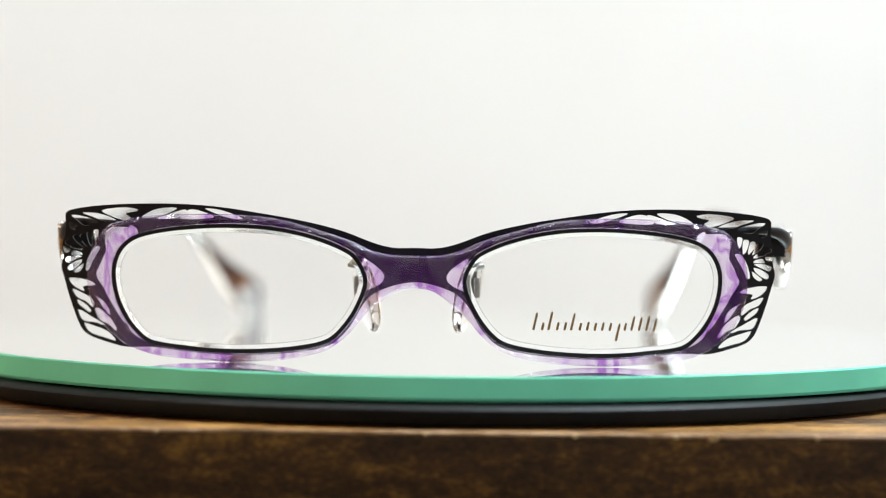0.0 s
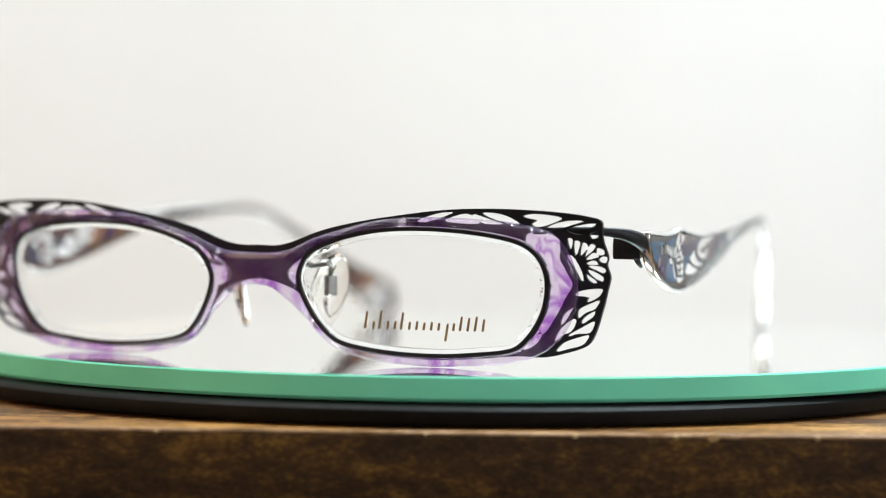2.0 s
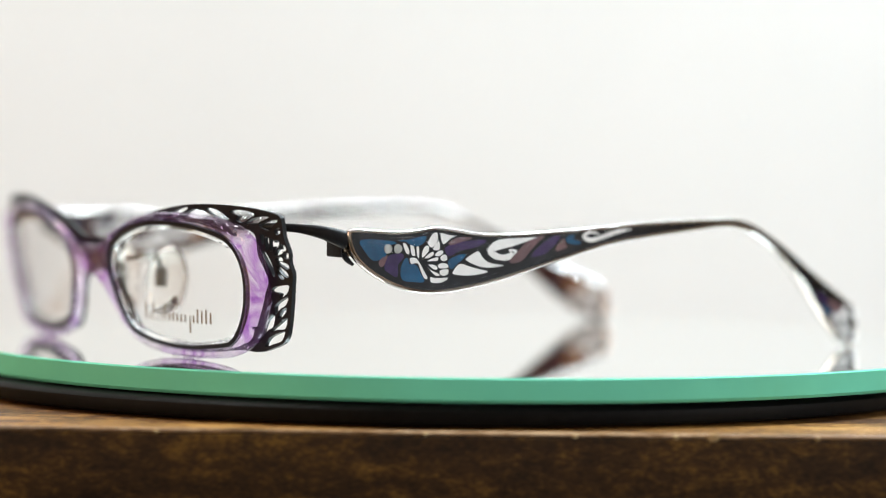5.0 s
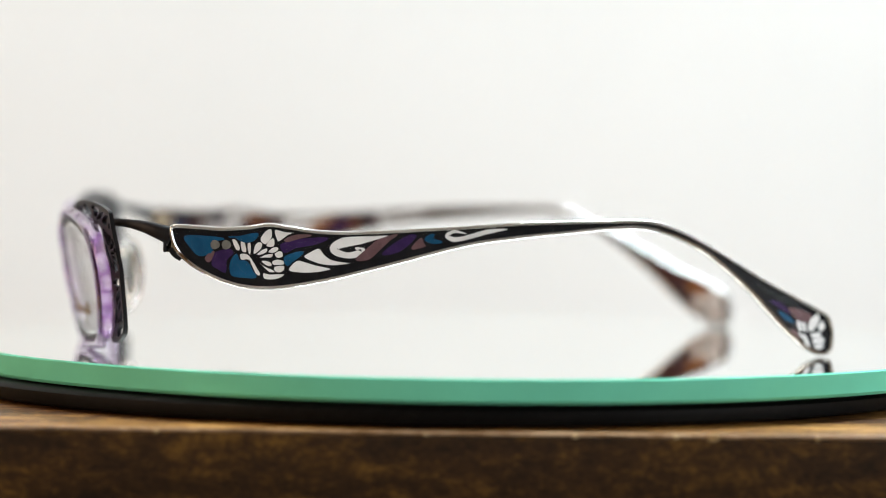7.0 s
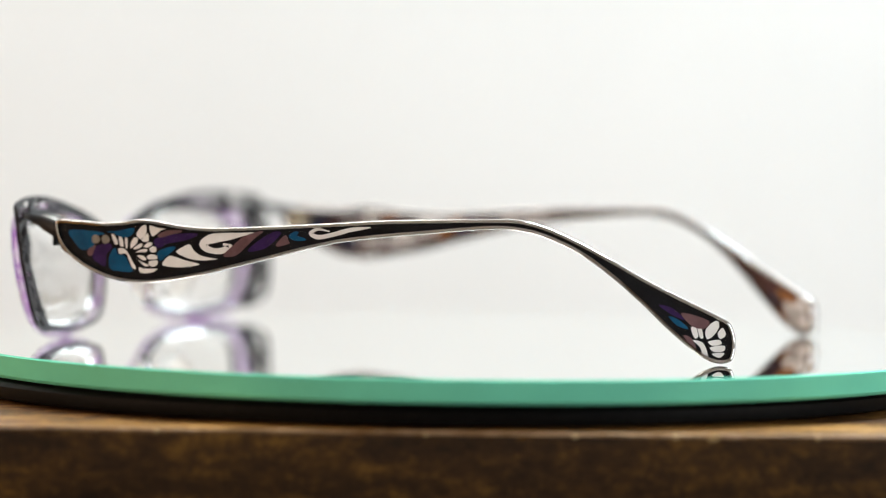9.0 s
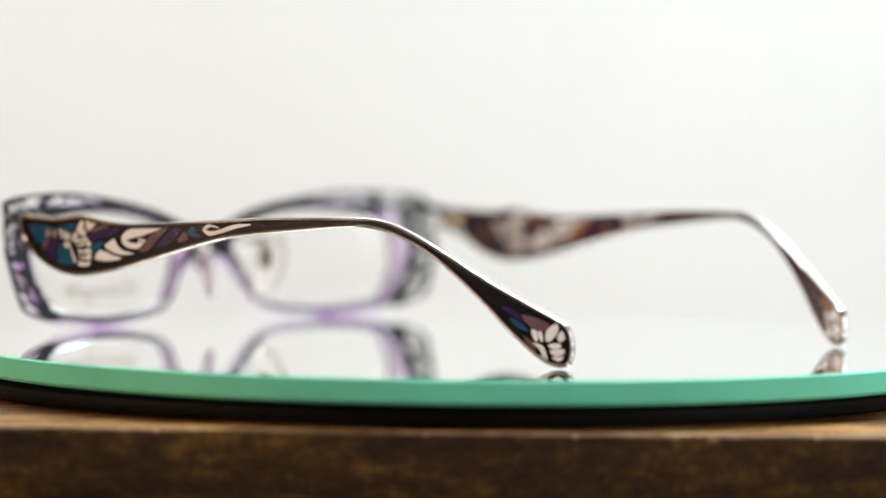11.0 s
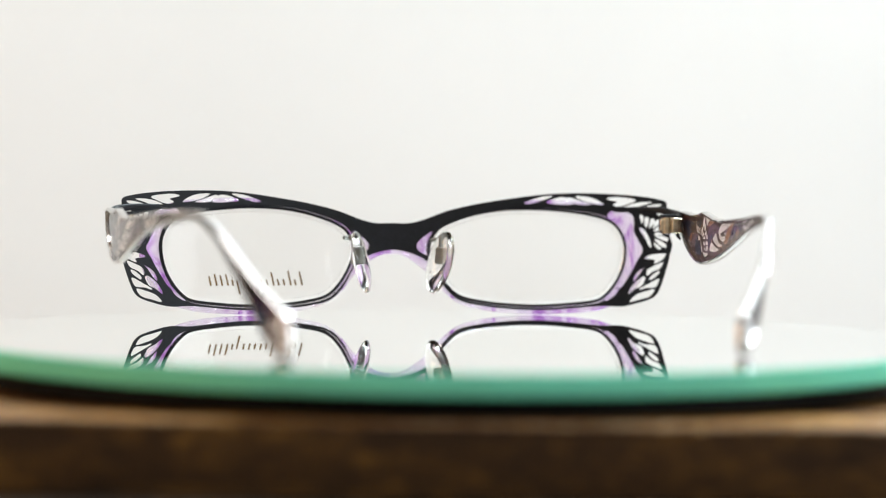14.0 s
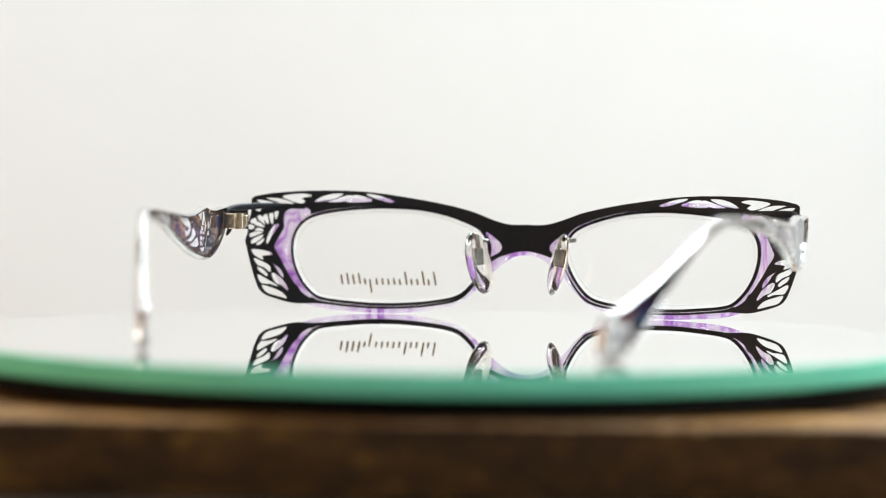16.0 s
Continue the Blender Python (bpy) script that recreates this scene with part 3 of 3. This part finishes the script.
for side in (1, -1):
    lean = 0.0 if side == 1 else 2.2     # one temple is folded in a little
    surf = on_front(side)
    lens = part("lens", plate(outset(LENS_LOOP, -1.25), [], -0.66, 0.66, surf, 0.0, 2.5), LENS, glasses, "thin clear demo lens")
    part("bevel", band(LENS_LOOP, ((-0.40, -0.24), (-1.25, -0.66), (-1.25, 0.66), (-0.40, 0.5)), surf), BEVEL, lens, "bright polished bevel of the lens")
    if side == 1:
        bars_of_writing(surf, lens)
    part("rim", band(LENS_LOOP, ((0.38, -0.95), (-0.38, -0.95), (-0.38, -0.25), (0.38, -0.25)), surf), BLACK_METAL, glasses, "thin black rim round a lens", False)
    # nose pad on its bent wire
    pad_bm = bmesh.new()
    bmesh.ops.create_uvsphere(pad_bm, u_segments=20, v_segments=12, radius=1)
    pm = Matrix.Translation(Vector((side * 9.6, -67.0, 13.0)) * MM) @ Euler((radians(-10), radians(side * 10), radians(side * -30))).to_matrix().to_4x4() @ Matrix.Diagonal((1.5 * MM, 4.2 * MM, 7.6 * MM, 1))
    bmesh.ops.transform(pad_bm, matrix=pm, verts=pad_bm.verts)
    pad = part("nose_pad", pad_bm, PAD, glasses, "clear silicone nose pad")
    bm = sweep(bmesh.new(), [(side * 9.0, -75.2, 18.0), (side * 12.6, -73.6, 18.6)], [0.5, 0.5])
    sweep(bm, [(side * 10.8, -74.2, 18.2), (side * 11.4, -71.2, 18.9), (side * 11.0, -69.2, 17.6), (side * 10.8, -68.8, 14.8)], [0.5, 0.5, 0.5, 0.5])
    part("pad_arm", bm, GUNMETAL, glasses, "bent grey metal wire holding a nose pad")
    bm = box(bmesh.new(), (-0.7 * MM, -1.2 * MM, -2.0 * MM), (0.7 * MM, 1.2 * MM, 2.0 * MM), 0.0004)
    bmesh.ops.transform(bm, matrix=Matrix.Translation(Vector((side * 10.8, -68.6, 14.3)) * MM) @ Euler((0, 0, radians(side * -30))).to_matrix().to_4x4(), verts=bm.verts)
    part("pad_mount", bm, GUNMETAL, pad, "small grey metal pad mount")
    # end piece that runs from the metal front to the hinge
    bm = sweep(bmesh.new(), [(side * 54, -72.9, 25.6), (side * 60, -70.5, 25.8), (side * 65, -66.9, 25.7), (side * (68.2 - lean), -63.4 - lean, 25.1), (side * (69.6 - lean), -60.8 - lean, 24.3), (side * (70.2 - lean), -58.5 - lean, 23.5)], [0.32, 0.38, 0.42, 0.5, 0.75, 1.0], 12, 0.5, 1.7)
    x0, x1 = sorted((side * (64.6 - lean), side * (70.0 - lean)))
    box(bm, (x0 * MM, (-59.9 - lean) * MM, 20.4 * MM), (x1 * MM, (-59.3 - lean) * MM, 24.9 * MM), 0.0003)
    part("end_piece", bm, BLACK_METAL, glasses, "slim curved black metal end piece")
    bm = bmesh.new()
    for k in range(3):
        bmesh.ops.create_cone(bm, cap_ends=True, segments=20, radius1=1.45 * MM, radius2=1.45 * MM, depth=1.2 * MM, matrix=Matrix.Translation(Vector((side * (66.2 - lean), -58.2 - lean, 22.3 + 1.3 * (k - 1))) * MM))
    for xa, xb, y0, y1, z0, z1 in ((64.2, 66.0, -59.1, -57.2, 20.9, 23.8), (66.4, 69.2, -58.6, -54.6, 20.5, 24.1)):
        x0, x1 = sorted((side * (xa - lean), side * (xb - lean)))
        box(bm, (x0 * MM, (y0 - lean) * MM, z0 * MM), (x1 * MM, (y1 - lean) * MM, z1 * MM), 0.0003)
    part("hinge", bm, HINGE_METAL, glasses, "small pale gold barrel hinge")
    bm = sweep(bmesh.new(), [(side * (68.6 - lean), -58.4 - lean, 21.2), (side * (68.8 - lean), -57.8 - lean, 20.0), (side * (69.0 - lean), -56.6 - lean, 19.0)], [0.7, 0.55, 0.3], 10, 0.4)
    part("hinge_stop", bm, BLACK_METAL, glasses, "small black hook under the hinge")

# temples
TEMPLE = [(-58.6, 25.4), (-54, 25.6), (-49.0, 25.3), (-43.9, 25.6), (-40.3, 26.1), (-36.1, 25.6), (-31.0, 24.9), (-24.6, 24.7), (-2.5, 25.9), (9.5, 26.7), (29.4, 27.2), (34.1, 27.0), (38.8, 25.7), (44.3, 23.2), (49.8, 20.2), (56.8, 16.1), (63.8, 12.4), (70.0, 9.2), (71.9, 7.8), (72.8, 4.3), (72.2, 0.9), (70.4, 0.25), (68.4, 0.6), (66.1, 1.9), (61.1, 6.2), (55.5, 11.8), (49.9, 16.8), (44.4, 20.8), (38.8, 23.5), (34.8, 24.7), (29.4, 25.2), (16.2, 24.1), (6.3, 23.1), (-2.4, 21.8), (-18.1, 17.8), (-27.7, 15.4), (-36.0, 13.9), (-41.2, 13.5), (-46.3, 14.1), (-51.5, 16.0), (-56.0, 18.9), (-58.3, 22.0)]
TEMPLE_LOOP = curve_through(TEMPLE, 0.6)
CUTS = []
CUTS += [outset(curve_through(q, 0.3), -0.10) for q in (
    [(-41.8, 22.9), (-41.1, 24.3), (-40.2, 25.0), (-39.6, 24.9), (-39.5, 23.6), (-40.0, 22.6), (-40.9, 22.0)],
    [(-39.0, 24.9), (-37.2, 24.5), (-35.4, 24.3), (-36.5, 23.8), (-37.7, 22.9), (-38.4, 22.6), (-39.0, 23.8)],
    [(-40.7, 21.8), (-40.0, 22.9), (-39.3, 23.4), (-39.0, 22.7), (-39.1, 21.7), (-40.0, 21.5)],
    [(-43.0, 20.2), (-42.9, 21.6), (-42.2, 22.5), (-41.4, 22.4), (-41.4, 21.5), (-42.1, 20.6)],
    [(-42.5, 20.1), (-41.4, 21.1), (-40.4, 21.4), (-40.4, 20.7), (-41.4, 20.1)],
    [(-42.0, 19.5), (-40.7, 20.2), (-39.3, 20.3), (-39.5, 19.6), (-40.7, 19.5)])]
CUTS += [outset(curve_through(q, 0.3), -0.10) for q in (
    [(-40.3, 20.6), (-39.5, 21.5), (-38.4, 21.6), (-38.3, 21.0), (-39.3, 20.4)],
    [(-39.1, 20.3), (-38.2, 20.9), (-37.5, 20.6), (-37.5, 19.7), (-38.6, 19.5)],
    [(-41.6, 19.0), (-40.4, 19.0), (-39.5, 18.5), (-39.6, 17.9), (-40.7, 18.1)],
    [(-39.6, 18.8), (-38.6, 19.3), (-37.3, 19.0), (-37.2, 18.3), (-38.6, 18.1), (-39.3, 18.2)],
    [(-39.1, 17.9), (-37.2, 18.1), (-37.2, 17.2), (-38.2, 16.7), (-39.1, 17.1)],
    [(-41.8, 18.5), (-40.7, 17.9), (-39.1, 17.2), (-39.0, 16.8), (-40.0, 16.8), (-41.2, 17.8)])]
CUTS += [outset(curve_through(q, 0.3), -0.10) for q in (
    [(-41.2, 16.7), (-40.0, 16.5), (-37.1, 16.5), (-37.8, 15.8), (-39.3, 15.4), (-41.0, 15.6)],
    [(-45.6, 20.2), (-44.3, 20.3), (-43.4, 19.5), (-42.3, 17.7), (-41.6, 16.5), (-41.9, 16.1), (-42.6, 16.5), (-43.4, 18.1), (-43.9, 19.1), (-45.3, 19.1)],
    [(-47.1, 23.0), (-46.4, 23.0), (-45.5, 21.5), (-45.7, 20.8), (-46.4, 21.1)],
    [(-45.5, 22.8), (-44.9, 22.9), (-44.3, 21.3), (-44.4, 20.5), (-45.2, 20.7)],
    [(-44.2, 22.3), (-43.6, 22.4), (-43.4, 21.1), (-43.6, 20.0), (-44.0, 20.4)],
    [(-36.4, 17.4), (-35.4, 18.7), (-34.5, 19.1), (-31.5, 18.3), (-28.3, 17.5), (-30.4, 16.9), (-33.6, 16.7), (-36.1, 17.0)])]
CUTS += [outset(curve_through(q, 0.3), -0.10) for q in (
    [(-33.5, 19.8), (-32.2, 20.8), (-30.6, 21.4), (-29.7, 20.3), (-28.3, 19.3), (-24.7, 18.6), (-26.8, 18.2), (-29.3, 18.2), (-31.5, 18.7)],)]
CUTS += [outset(curve_through(q, 0.2), -0.04) for q in (
    [(64.8, 7.0), (65.6, 7.4), (66.2, 5.4), (65.6, 4.9)],
    [(65.9, 7.6), (66.7, 7.1), (67.1, 5.1), (66.5, 5.0)],
    [(65.1, 4.7), (66.9, 4.3), (67.8, 2.6), (68.0, 0.9), (67.2, 1.3), (66.4, 3.4)],
    [(67.4, 6.5), (68.4, 7.9), (69.6, 8.4), (69.9, 7.2), (68.8, 5.4), (67.7, 4.9)],
    [(69.6, 6.0), (70.5, 7.1), (71.1, 5.7), (70.1, 4.9)],
    [(67.9, 4.4), (70.0, 4.8), (70.4, 4.0), (68.7, 3.6)],
    [(68.2, 3.3), (70.9, 3.7), (70.9, 2.7), (69.1, 2.4)],
    [(68.6, 2.1), (70.9, 2.3), (70.0, 1.3)])]
CUTS.append(stroke([(-17.6, 23.8), (-22.6, 23.0), (-26.4, 22.4), (-27.9, 21.4), (-27.0, 20.5), (-24.6, 20.1), (-22.2, 21.0), (-23.8, 21.5)], [0.2, 0.8, 1.5, 1.9, 1.5, 1.1, 1.3, 0.4]))
CUTS.append(stroke([(-2.5, 24.3), (-4.9, 24.7), (-6.3, 23.9), (-4.8, 23.2), (-2.0, 23.7), (1.6, 24.7), (5.4, 25.2)], [0.2, 0.6, 0.9, 0.8, 0.9, 0.8, 0.2]))
INLAYS = (
    ("blue_inlay", BLUE, INNER_BLUE, [(-55.9, 23.4), (-51.0, 23.4), (-48.5, 23.0), (-50.8, 22.6), (-51.2, 21.6), (-50.6, 20.8), (-53.1, 19.9), (-54.9, 21.6)]),
    ("mauve_inlay", MAUVE, BROWN, [(-52.0, 19.3), (-51.3, 20.3), (-50.4, 20.7), (-51.0, 19.1), (-51.5, 18.7)]),
    ("violet_inlay", PURPLE, MAROON, [(-50.3, 20.2), (-49.2, 20.8), (-47.3, 21.0), (-46.9, 20.4), (-48.1, 19.1), (-48.3, 16.8), (-49.7, 17.5), (-50.7, 18.2)]),
    ("blue_inlay", BLUE, INNER_BLUE, [(-47.0, 16.3), (-47.3, 18.4), (-46.2, 20.2), (-45.7, 19.0), (-44.3, 18.8), (-43.2, 17.0), (-42.5, 15.9), (-44.9, 15.9)]),
    ("blue_inlay", BLUE, INNER_BLUE, [(-47.8, 23.4), (-45.7, 23.5), (-42.2, 24.1), (-42.9, 22.9), (-44.3, 22.5), (-45.7, 22.9), (-46.4, 23.4)]),
    ("violet_inlay", PURPLE, MAROON, [(-37.9, 22.0), (-35.8, 22.6), (-33.7, 23.1), (-29.0, 23.3), (-30.8, 22.4), (-32.9, 21.9), (-35.1, 21.5), (-37.2, 20.6)]),
    ("mauve_inlay", MAUVE, BROWN, [(-37.2, 22.9), (-35.1, 23.8), (-32.2, 23.8), (-34.4, 23.3), (-36.8, 22.6)]),
    ("blue_inlay", BLUE, INNER_BLUE, [(-37.2, 19.5), (-35.8, 20.3), (-33.6, 20.7), (-34.3, 19.9), (-35.7, 18.9), (-36.6, 18.1)]),
    ("mauve_inlay", MAUVE, BROWN, [(-23.6, 19.3), (-21.5, 21.3), (-19.4, 23.0), (-15.8, 24.1), (-17.2, 23.1), (-19.0, 21.4), (-20.8, 19.7), (-22.2, 19.2)]),
    ("violet_inlay", PURPLE, PURPLE, [(-18.6, 20.3), (-16.8, 22.0), (-13.6, 23.9), (-12.2, 23.9), (-13.6, 22.3), (-15.5, 20.9)]),
    ("mauve_inlay", MAUVE, BROWN, [(-13.0, 21.4), (-11.2, 23.4), (-10.8, 22.4), (-10.4, 22.0)]),
    ("blue_inlay", BLUE, INNER_BLUE, [(-10.5, 23.3), (-9.6, 24.0), (-8.7, 24.1), (-9.1, 23.4), (-7.2, 22.7), (-8.8, 22.5), (-10.0, 22.8)]),
    ("violet_inlay", PURPLE, MAROON, [(59.0, 11.3), (61.5, 10.7), (63.7, 8.5), (61.5, 9.4)]),
    ("mauve_inlay", MAUVE, BROWN, [(63.1, 9.8), (68.1, 8.3), (67.3, 6.9), (65.1, 7.3)]),
    ("blue_inlay", BLUE, INNER_BLUE, [(60.8, 9.2), (62.6, 8.5), (64.4, 6.8), (62.4, 7.4)]),
    ("mauve_inlay", MAUVE, BROWN, [(63.5, 5.6), (64.9, 5.1), (66.0, 2.6), (64.7, 3.8)]),
)


def build_temple(side, base, bow, power, slide):
    """A temple that starts at half width base, bows inwards by bow at its tip and sits slide further back (in mm)."""
    def surface(s, v, w):
        slope = temple_x(s + 0.5, base, bow, power) - temple_x(s - 0.5, base, bow, power)
        n = Vector((1, -slope)).normalized()
        return Vector((side * (temple_x(s, base, bow, power) + n.x * w), s + slide + n.y * w, v)) * MM

    core_loop = outset(TEMPLE_LOOP, -0.74)
    core = part("temple", plate(core_loop, CUTS, -0.16, 0.16, surface), BLACK_ENAMEL, glasses, "black enamelled temple inlaid with a white butterfly, clear edge shown as silver", False)
    # Silver metal stands in for the bright reflections of the clear acetate edge.
    part("border", band(TEMPLE_LOOP, ((0, -0.5), (-0.08, -0.75), (-0.25, -0.95), (-0.42, -1.0), (-0.7, -0.85), (-0.76, -0.6), (-0.76, 0.6), (-0.7, 0.85), (-0.42, 1.0), (-0.25, 0.95), (-0.08, 0.75), (0, 0.5)), surface), SILVER, core, "silver border imitating light in the clear acetate edge")
    part("clear_casing", plate(outset(TEMPLE_LOOP, -0.78), [], -0.55, 0.55, surface, 0.3, 1.3), SHELL, core, "clear glossy casing")
    part("inner_lining", plate(core_loop, CUTS, -0.19, -0.164, surface), LINING, core, "chestnut brown inner face", False)
    for name, outer_mat, inner_mat, pts in INLAYS:
        lp = outset(curve_through(pts, 0.6), 0.13 if pts[0][0] < 50 else 0.0)
        part(name, plate(lp, [], 0.16, 0.21, surface), outer_mat, core, "", False)
        part("inner_inlay", plate(lp, [], -0.225, -0.194, surface), inner_mat, core, "enamel inlay on the inner face", False)
    for cut in CUTS:
        part("pearl_inlay", plate(cut, [], -0.12, 0.12, surface), PEARL, core, "white pearl inlay", False)
    for s in (-50.2, -48.1):
        part("rivet", plate(leaf(s, 21.95, 1.75, 1.75, 0, 2), [], 0.16, 0.5, surface, 0.15), GUNMETAL, core, "grey round rivet")
    return core


build_temple(1, 70.4, 20.4, 2.4, 0.0)
build_temple(-1, 68.2, 26.0, 3.1, -2.6)


# ---- what moves ----
TABLE_TURN = ((0, -0.85), (0.5, -5.8), (1, -11.71), (1.5, -17.61), (2, -23.61), (2.5, -29.67), (3, -35.67), (3.5, -41.73),
               (4, -47.67), (4.2, -50.07), (6.3, -75.34), (6.5, -77.73), (7, -83.62), (7.5, -89.55), (8, -95.43), (8.2, -97.62),
               (10.3, -123.4), (10.5, -125.48), (11, -131.25), (11.5, -136.8), (12, -143.3), (12.5, -149.1), (13, -155.23), (13.5, -161.03),
               (14, -167.13), (14.5, -172.87), (15, -178.87), (15.5, -184.91), (16, -191.1))


# depth on which the lens is focused, behind the turntable's axis
FOCUS = ((0, -0.076), (3.5, -0.084), (7.0, -0.072), (8.0, -0.066), (10.5, -0.060), (11.4, -0.050), (11.5, 0.005), (11.6, 0.034), (12.0, 0.038), (13.5, 0.055), (14.4, 0.052), (14.6, 0.030), (14.7, -0.042), (15.4, -0.042), (15.5, -0.020), (15.6, 0.050), (16.0, 0.058))


def motions():
    walk(focus_mark, [(t, Matrix.Translation((0, y, 0.015))) for t, y in FOCUS])
    spin = [(t, Matrix.Rotation(radians(a), 4, "Z")) for t, a in TABLE_TURN]
    seat = Matrix.Translation((-0.00399, -0.00038, 0)) @ Matrix.Rotation(radians(-0.63), 4, "Z")
    walk(glasses, [(t, m @ seat) for t, m in spin])
    walk(mirror, [(t, m @ Matrix.Translation((0.0008, 0.0045, 0))) for t, m in spin])
    walk(turntable, [(t, Matrix.Translation((0, 0, WOOD_Z)) @ m) for t, m in spin])


motions()
